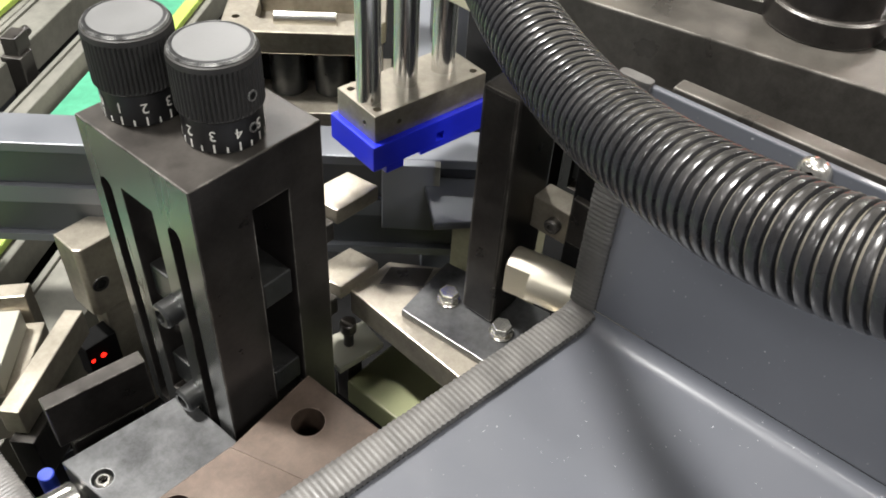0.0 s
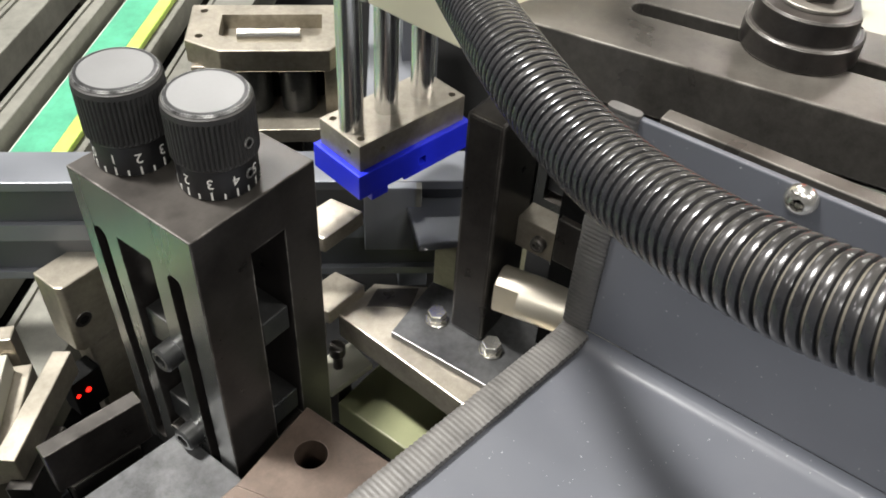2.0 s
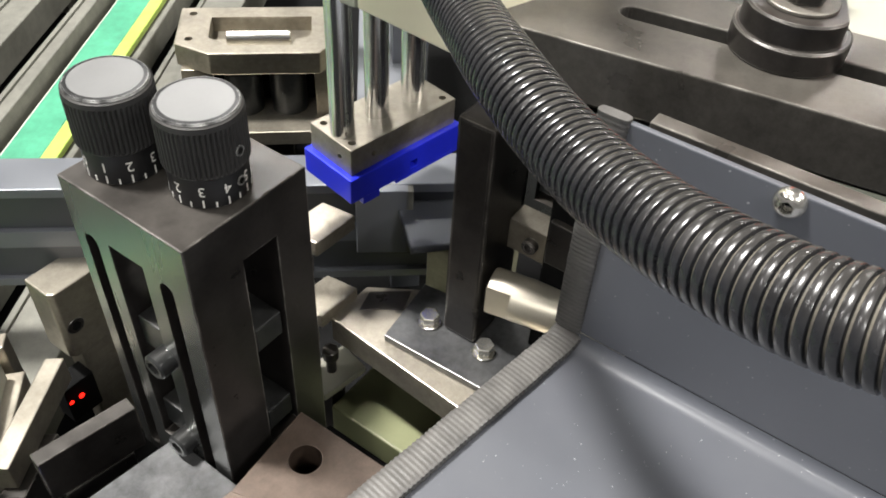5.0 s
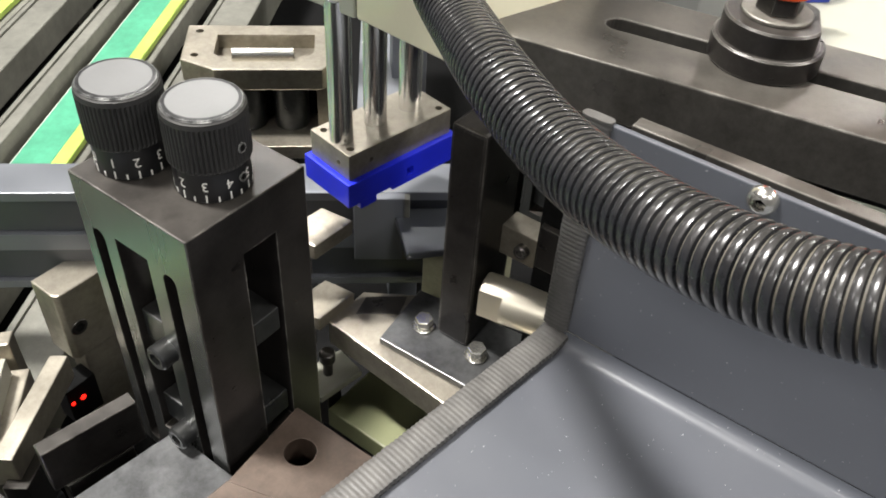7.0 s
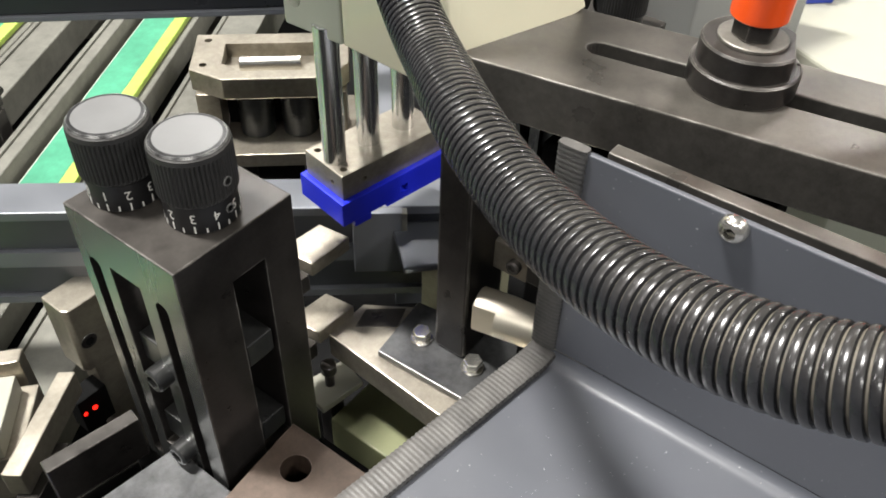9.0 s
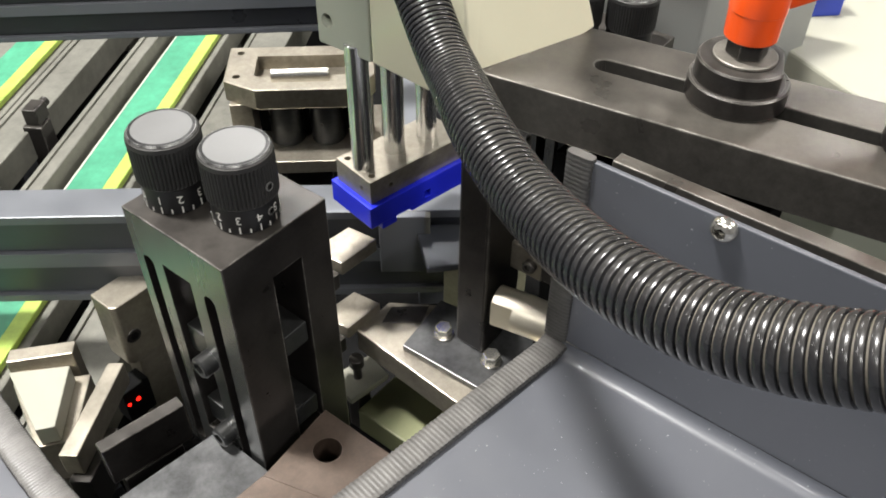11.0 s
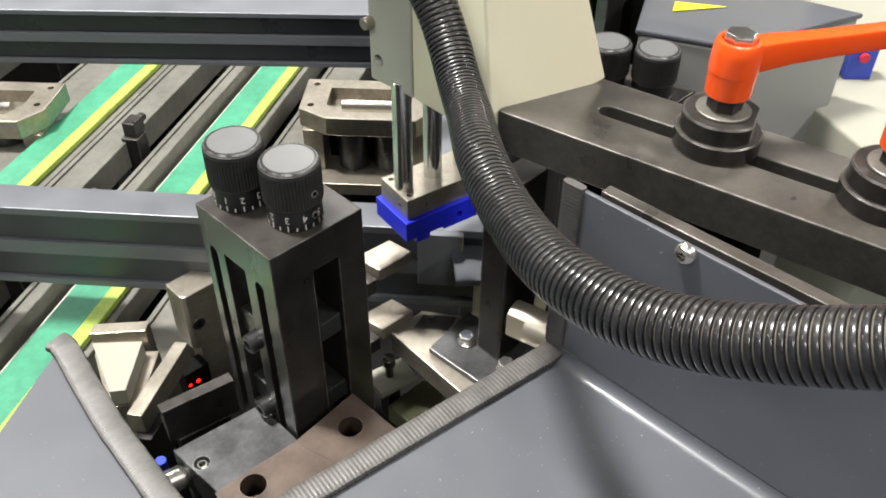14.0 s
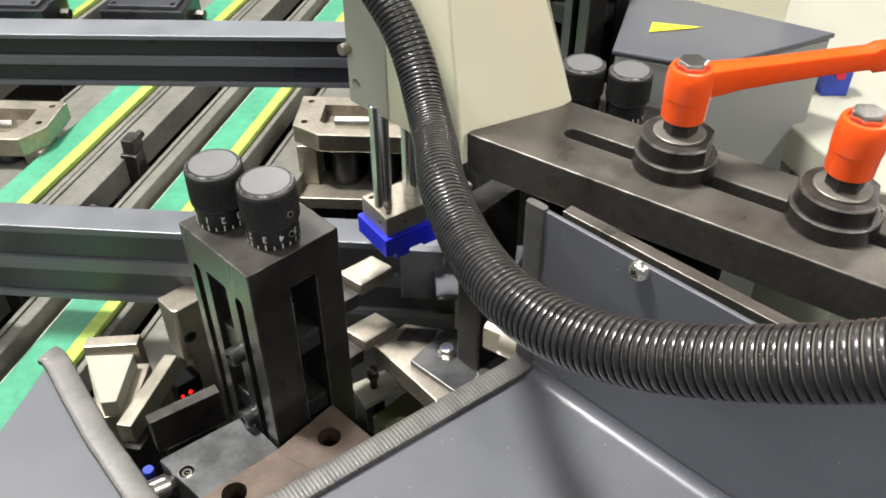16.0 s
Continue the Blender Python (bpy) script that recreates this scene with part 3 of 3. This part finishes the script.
for x, y in ((106.5, 37), (126, 35), (145, 31)):
    part("guide_rod", rod(5.0, 86, 150, mm(x + 4, y + 2, 0), 40), CHROME, unit, "chromed guide rod", True)
hm = mm(102.5, 27, 0, 0, 0, -10)
part("carrier_plate", cut(box(0, 58, 1, 27, 74, 86.5, 0.4, hm), [rod(1.6, 80, 95, hm @ mm(x, y, 0), 20) for x, y in ((4, 5), (54, 5), (4, 23), (54, 23), (14, 23))] + [rod(1.2, -4, 4, hm @ mm(12, 1, 80, 90, 0, 0), 20), rod(1.2, -4, 4, hm @ mm(0, 8, 80, 0, 90, 0), 20)]), NICKEL, unit, "bare steel carrier plate")
part("pressing_head", cut(join(box(-2.5, 60, -1.5, 29, 62, 74, 0.5, hm), box(4, 13, -1.4, 28, 58.5, 62.2, 0.4, hm), box(22, 60, -1.4, 28, 60, 62.2, 0.4, hm)), [box(30, 34, -3, 4, 64, 68, 0, hm)]), BLUE, unit, "blue urethane pressing head")
part("support_arm", box(120, 170, 30, 60, 190, 300, 1), PALEGREY, unit)

# ---- corrugated conduit ----
KNOTS = [(95, 112, 274), (94, 88, 263), (94, 65.2, 251.3), (94, 42, 238.9), (93.8, 20, 225.9), (93.8, 1.4, 210.8), (90.8, -12.2, 194.5), (81.7, -27.7, 183.8), (67.9, -47.3, 182), (48.3, -68.6, 186.5),
         (31.4, -97.5, 184.5), (9.5, -135.3, 195), (4.5, -172.4, 203.4), (11.5, -215.6, 225), (25, -252, 247), (42, -286, 266), (80, -325, 272), (118, -352, 262)]
K = [Vector(k) * MM for k in KNOTS]
path = []
for i in range(1, len(K) - 2):
    a, b, c, d = K[i - 1:i + 3]
    for j in range(40):
        s = j / 40
        path.append(0.5 * ((2 * b) + (c - a) * s + (2 * a - 5 * b + 4 * c - d) * s * s + (3 * b - a - 3 * c + d) * s ** 3))
for _ in range(500):
    path = [path[0]] + [(path[i - 1] + path[i] * 2 + path[i + 1]) / 4 for i in range(1, len(path) - 1)] + [path[-1]]
hose = thing("corrugated_conduit", "black corrugated plastic conduit, dusty in its grooves", "conduit", mm(0, 0, 0))
HR, PITCH = 8.95, 2.35
cum = [0.0]
for a, b in zip(path, path[1:]):
    cum.append(cum[-1] + (b - a).length)
total = cum[-1]
arr = np.array([list(p) for p in path])
ss = np.array(cum)
def at(s):
    return Vector([float(np.interp(s, ss, arr[:, k])) for k in range(3)])
prof = [(0.0, -1.0), (0.07, -1.0), (0.12, -0.6), (0.18, -0.14), (0.30, -0.02), (0.50, 0.03), (0.70, -0.02), (0.82, -0.14), (0.88, -0.6), (0.93, -1.0)]
bm = bmesh.new()
seg, rings = 36, []
s, nrm = 0.0, Vector((0, 0, 1))
count = int(total / (PITCH * MM))
for i in range(count):
    for k, (fx, dr) in enumerate(prof):
        s = (i + fx) * PITCH * MM
        p, t = at(s), (at(min(s + 0.002, total)) - at(max(s - 0.002, 0))).normalized()
        nrm = (nrm - t * nrm.dot(t)).normalized()
        bi = t.cross(nrm)
        r = (HR + dr * 0.85) * MM
        rings.append(([bm.verts.new(p + (nrm * math.cos(2 * math.pi * j / seg) + bi * math.sin(2 * math.pi * j / seg)) * r) for j in range(seg)], dr))
for (a, da), (b, db) in zip(rings, rings[1:]):
    for j in range(seg):
        f = bm.faces.new((a[j], a[(j + 1) % seg], b[(j + 1) % seg], b[j]))
        f.material_index = 1 if (da + db) / 2 < -0.8 else 0
part("tube", bm, [HOSE, DUST], hose, smooth=True)
part("gland_nut", hexnut(28, -8, 10, Matrix.Translation(path[0]) @ (path[0] - path[4]).to_track_quat("Z", "Y").to_matrix().to_4x4()), HOSE, hose, "black plastic conduit gland")

# ---- black post, silver rod, grey plate on a nickel bar ----
nb = thing("locating_bar", "bare nickel steel bar under a grey plate", "bar", mm(0, 0, 0))
part("bar", prism([(94, 36), (120, 36), (135, 14), (128, -62), (87, -66)], -24, -9, 0.6), NICKEL, nb)
# raised black slab; no hollow is cut, the colour gives its shade
part("hollow_shade_slab", prism([(106, 29), (118, 32.5), (131, 17), (119, 12.5)], -9.2, -8.6, 0), BLACK, nb, "flat black slab giving the shade of a milled hollow")
part("grey_plate", prism([(98.5, 8), (136, 13), (144, -50), (100.5, -44)], -8.8, -5, 0.5), STAINED, nb, "stained grey cover plate")
hex_bolt("hex_bolt", mm(117.5, -3.6, -5), 8, 4.5, 5.6)
hex_bolt("hex_bolt", mm(118, -33.5, -5), 8, 4.5, 5.6)
post = thing("stop_post", "black steel stop post with a chamfered top", "post", mm(0, 0, 0))
part("post", bevel(prism([(119, -10), (119, -27), (150, -26), (150, -10)], -5, 112, 0), 1.6, 2), BLACK, post)
part("clamp_block", box(140, 152, -46, -26, 40, 56, 0.5), NICKEL, post)
part("clamp_screw", lathe([(0, 0), (3.4, 0), (3.4, 3), (2.8, 3.6), (1.8, 3.6), (1.8, 1.5), (0, 1.5)], 28, mm(140, -38, 48, 0, -90, 0)), BLACK, post, "black clamp screw", True)
dr = thing("round_pin", "bright steel round pin with a milled flat", "pin", mm(126, -31, 27, 90, 0, 12))
part("pin", cut(rod(10.2, -2, 60, None, 48, 0.6), [box(-20, -6.8, -20, 20, -5, 9, 0)]), SATIN, dr, smooth=True)
# solid black box added for the cavity's shade, with a few details
cavity = thing("cavity_box", "matt black box filling the dark cavity behind the guard", "frame", mm(0, 0, 0))
part("frame", box(135, 175, -130, -46, -20, 120, 1), DARK, cavity)
part("nut_block", box(132, 142, -62, -48, 50, 72, 0.5), BLACK, cavity)
part("bracket", box(128, 140, -78, -60, 60, 76, 0.6), NICKEL, cavity)
catch = thing("catch_plate", "dark grey flat catch plate", "plate", mm(0, 0, 0))
part("plate", prism([(128, 16), (150, 42), (205, 10), (160, -12)], 18, 22, 1.0), ALUDARK, catch)
part("leg", box(150, 170, -8, 10, -60, 18, 0.6), BLACK, catch)

casting = thing("support_casting", "olive grey painted support casting", "casting", mm(0, 0, 0))
part("casting", box(152, 178, -14, 24, -150, 14, 1.0), OLIVE, casting)
part("foot", box(146, 184, -18, 28, -150, -120, 1.0), OLIVE, casting)

stop_screw = thing("stop_screw", "small black stop screw on a pale bracket", "screw", mm(91, 35, -34))
part("head", rod(4, 0, 6), BLACK, stop_screw, smooth=True)
part("shank", rod(2.5, -10, 0), BLACK, stop_screw, smooth=True)
part("bracket", prism([(-14, -8), (12, -12), (16, 6), (-10, 12)], -14, -10, 0.5), WHITE, stop_screw, "pale bracket")
part("stand", box(-5, 5, -4, 4, -116, -14, 0.5), BLACK, stop_screw)

# ---- cross rails ----


def rail(name, m, length, w, h, label, grooves=2, mat=ALU, dark=ALUDARK):
    t = thing(name, label, "rail", m, "aluminium rails")
    cuts = []
    for g in range(grooves):
        z = -h * (g + 0.5) / grooves
        cuts.append(box(-5, length + 5, -2, 5, z - h * 0.17, z + h * 0.17, 0))
    part("profile", cut(box(0, length, 0, w, -h, 0, 0.6), cuts), mat, t)
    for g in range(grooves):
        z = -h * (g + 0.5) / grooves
        # insert in its own colour at the back of each groove
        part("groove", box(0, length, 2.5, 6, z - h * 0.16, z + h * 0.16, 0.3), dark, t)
    return t


rail("near_cross_rail", mm(170, 16.5, 34, 0, 0, 180 + RAIL - 1.4) @ mm(0, 0, 0, 0, 0, 0) @ Matrix.Diagonal((1, -1, 1, 1)), 650, 24, 62, "grey anodised aluminium cross rail")
rail("side_rail", mm(152, 30, 33.5, 0, 0, BELT + 8) @ Matrix.Diagonal((1, 1, 1, 1)), 420, 30, 40, "pale grey aluminium profile with a white sticker", 3, ALU, ALUPALE)
part("sticker", prism([(183, 63), (188, 59), (218, 84), (213, 89)], 33.7, 34.0, 0), WHITE, thing("rail_sticker", "small white sticker on the aluminium profile", "sticker", mm(0, 0, 0)))
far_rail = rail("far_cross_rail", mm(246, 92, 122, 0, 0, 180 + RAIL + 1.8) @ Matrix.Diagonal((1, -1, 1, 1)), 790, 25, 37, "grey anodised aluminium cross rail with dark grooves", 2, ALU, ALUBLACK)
part("post", box(2, 22, 3, 22, -272, -37.2, 0.6), ALU, far_rail, "aluminium post under the rail's end")

# ---- conveyor ----
BP = mm(0, 0, -60, 0, 0, BELT)
def belt(n0, n1, lime, label):
    t = thing("conveyor_belt", label, "conveyor belt", BP, "green conveyor belts")
    part("belt", box(-420, 1100, n0, n1, -3, 0, 0.8), GREEN, t)
    part("edge_strip", box(-420, 1100, n0 - lime, n0 - 0.3, -4, 1.0, 0.8), LIME, t, "lime yellow belt edge")
    part("slide_bed", box(-420, 1100, n0 - lime - 6, n1 + 4, -26, -4.5, 0.8), ALUPALE, t, "aluminium belt bed")
    part("leg", box(600, 640, n0, n1, -92, -26, 0.8), ALUPALE, t)
    return t
belt(203, 229, 11, "green conveyor belt with a lime edge")
belt(344, 369, 12, "green conveyor belt with a lime edge")
belt(520, 545, 9, "green conveyor belt with a lime edge")
for n0, n1, z0, z1, mat in ((294, 322, -30, -4, ALUPALE), (262, 276, -40, -18, ALUPALE), (236, 258, -60, -34, PALEGREY), (380, 420, -40, -10, ALUPALE), (140, 178, -60, -24, ALUPALE)):
    t = thing("conveyor_profile", "pale aluminium conveyor side profile", "profile", BP, "conveyor profiles")
    part("profile", box(-420, 1100, n0, n1, z0, z1, 1.0), mat, t)
    part("lip", box(-420, 1100, n1 - 4, n1, z1 - 0.2, z1 + 2, 0.4), mat, t)
    part("foot", box(300, 330, n0 + 2, n1 - 2, -92, z0, 1.0), ALUDARK, t)
for x, n in ((150, 288), (215, 268), (330, 290)):
    t = thing("sensor_bracket", "small black sensor bracket on the conveyor", "bracket", BP @ mm(x, n, 0), "sensor brackets")
    part("foot", box(-8, 8, -8, 8, -40, 0, 0.8), BLACK, t)
    part("head", box(-5, 12, -6, 6, 0, 14, 1.0), BLACK, t)
    part("thumb_screw", rod(4, 0, 8, mm(12, 0, 8, 0, 90, 0)), BLACK, t, smooth=True)

# ---- machined fixtures on the conveyor side ----


def fixture(m, label):
    t = thing("corner_fixture", label, "fixture", m, "machined corner fixtures")
    out = [(-60, -14), (-34, -30), (46, -30), (62, -8), (62, 40), (-60, 40)]
    part("top_plate", cut(prism(out, -18, 0, 1.0), [prism([(-36, -6), (-20, -18), (30, -18), (40, -4), (40, 24), (-36, 24)], -12, 5, 0)] + [rod(3, -10, 5, mm(x, y, 0), 20) for x, y in ((-50, -8), (52, 0), (-50, 30), (52, 30))]), NICKEL, t, "bare steel plate with a milled pocket")
    part("pocket_roller", rod(6, -24, 24, mm(0, 6, -8, 0, 90, 0)), SILVER, t, smooth=True)
    for x in (-48, 50):
        part("pillar", box(x - 9, x + 9, -22, 10, -60, -18, 0.8), NICKEL, t)
    part("back_block", box(-38, 40, 2, 34, -60, -18, 0.8), DARK, t)
    part("cylinder", rod(14, -60, -19, mm(-14, -8, 0)), BLACKSLIDE, t, smooth=True)
    part("cylinder", rod(14, -60, -19, mm(20, -8, 0)), BLACKSLIDE, t, smooth=True)
    part("lower_plate", box(-66, 66, -44, 40, -72, -60, 0.8), NICKEL, t)
    part("leg", box(-20, 20, -10, 20, -110, -72, 0.8), BLACK, t)
    return t


fixture(mm(294, 287, -38, 0, 0, -48), "bare steel corner fixture with a milled pocket")
fixture(mm(46, 528, -38, 0, 0, -48), "bare steel corner fixture beside the conveyor belt")



def drive_housing(m, label):
    t = thing("drive_housing", label, "housing", m, "drive housings")
    part("body", cut(box(-48, 48, -32, 32, -52, 6, 2.0), [box(-30, 30, -40, -28, -40, -8, 0)]), ALUBLACK, t)
    part("cover_plate", box(-40, 40, -26, 26, 6.2, 10, 0.8), ALUDARK, t, "dark screwed cover plate")
    for x in (-34, 34):
        for y in (-20, 20):
            part("screw", rod(2.6, 10, 12.5, mm(x, y, 0), 20), BLACK, t, smooth=True)
    part("gland", hexnut(12, 0, 12, mm(48, 6, -14, 0, 90, 0)), BLACK, t, "black cable gland")
    part("foot", box(-40, 40, -24, 24, -112, -52.2, 1.0), BLACK, t)
    return t


drive_housing(mm(290, 655, -38, 0, 0, -48), "black drive housing with a screwed cover plate")
drive_housing(mm(180, 770, -38, 0, 0, -48), "black drive housing beyond the conveyor belts")

# ---- cream block with the red indicator, angled bars on the near conveyor ----
cb = thing("sensor_block", "cream plated block with a black disc for its hole and a red indicator", "block", mm(0, 0, 0))
part("block", cut(bevel(prism([(23, 153), (25.5, 150), (56, 150), (56, 170), (23, 170)], -58, -12, 0), 0.8), []), NICKEL, cb, "plated block, its counterbore left uncut")
part("column", box(30, 50, 154, 168, -150, -58, 0.6), NICKEL, cb)
# disc and hex stand proud; their black gives the shade of the hole
part("sunk_screw_disc", rod(4.8, -1.5, 0.3, mm(30.5, 150, -38, 90, 0, 0)), BLACK, cb, "black disc for the sunk screw and its shaded hole", True)
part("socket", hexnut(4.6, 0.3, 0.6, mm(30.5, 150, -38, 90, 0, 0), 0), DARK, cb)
part("sensor", box(12, 30, 150, 162, -100, -74, 0.6), DARK, cb)
part("indicator", rod(1.5, 0, 1.2, mm(20, 150, -84, 90, 0, 0), 20), LED, cb, "glowing red lamp", True)
part("indicator", rod(1.2, 0, 1.0, mm(14, 150, -84, 90, 0, 0), 20), LED, cb, "glowing red lamp", True)

ab = thing("angled_guide", "bare steel angled guide bar", "guide", mm(0, 0, 0))
part("bar", prism([(-50, 82), (-4, 110), (1, 104), (-45, 75)], -14, 0, 0.5), NICKEL, ab)
part("under_bar", prism([(-52, 78), (-26, 92.5), (-20, 85), (-46, 70)], -40, -14.2, 0.5), BLACK, ab)
part("leg", box(-44, -32, 76, 86, -150, -40, 0.6), ALUDARK, ab)
wb = thing("white_carton_block", "white block on a bare steel carrier", "block", mm(0, 0, 0))
part("block", prism([(-49, 101), (-38, 141), (-17, 122), (-42, 96)], -10, 1, 0.5), WHITE, wb)
part("carrier", prism([(-52, 102), (-38, 144), (-10, 120), (-38, 92)], -38, -10.3, 0.6), NICKEL, wb, "bare steel carrier")
part("stop", prism([(-36, 147), (-12, 127), (-6, 133), (-30, 153)], -30, 2, 0.6), NICKEL, wb)
part("leg", box(-36, -26, 112, 124, -150, -38, 0.6), NICKEL, wb)

# ---- twin station behind the plate ----
tower_b = tower(mm(236, -27, -23, 0, 0, 0), "black steel slotted tower of the twin station")
graduated_knob(tower_b, 13.5, 40.5, 125, -10, [])
graduated_knob(tower_b, 26.0, 16.0, 125, 4, [])
tower(mm(340, 78, 40, 0, 0, 0), "tall black steel slotted tower beyond the twin station")
gb = thing("far_guard", "dark grey sheet-metal guard box with a yellow warning sticker", "guard", mm(0, 0, 0))
# body paler than the lid: reflected white is put into its colour
part("body", prism([(300, 26), (324, -27), (424, -60), (392, 76)], -150, 114, 1.5), FARGREY, gb, "grey box, paled for the white it reflects")
part("lid", prism([(299, 28), (323, -28), (425, -62), (394, 78)], 114.2, 118, 1.2), GREY, gb, "dark grey lid")
part("raised_back", prism([(400, 90), (440, -20), (520, 40), (470, 160)], -150, 160, 1.5), CREAM, gb, "cream painted cabinet end")
part("sticker", prism([(351, 33), (337, 26), (368, 5)], 118.4, 118.9, 0), YELLOW, gb, "yellow triangular warning sticker")
panel = thing("white_table", "white work table beyond the machine", "table", mm(0, 0, 0))
part("top", prism([(372, -130), (520, -320), (1100, 0), (800, 300), (440, 0)], 20, 50, 2), WHITE, panel)
part("apron", prism([(430, -120), (540, -290), (1060, 0), (800, 270), (470, -10)], -900, 20, 2), PALEGREY, panel)
sg = thing("blue_box", "small blue plastic box with a red button", "box", mm(466, -50, 50, 0, 0, -45))
part("body", box(0, 20, 0, 14, 0, 26, 1), SIGNBLUE, sg)
part("button", rod(3.5, 0, 3, mm(10, 0, 18, 90, 0, 0)), material("red_button", (0.6, 0.02, 0.05), 0.4), sg, smooth=True)
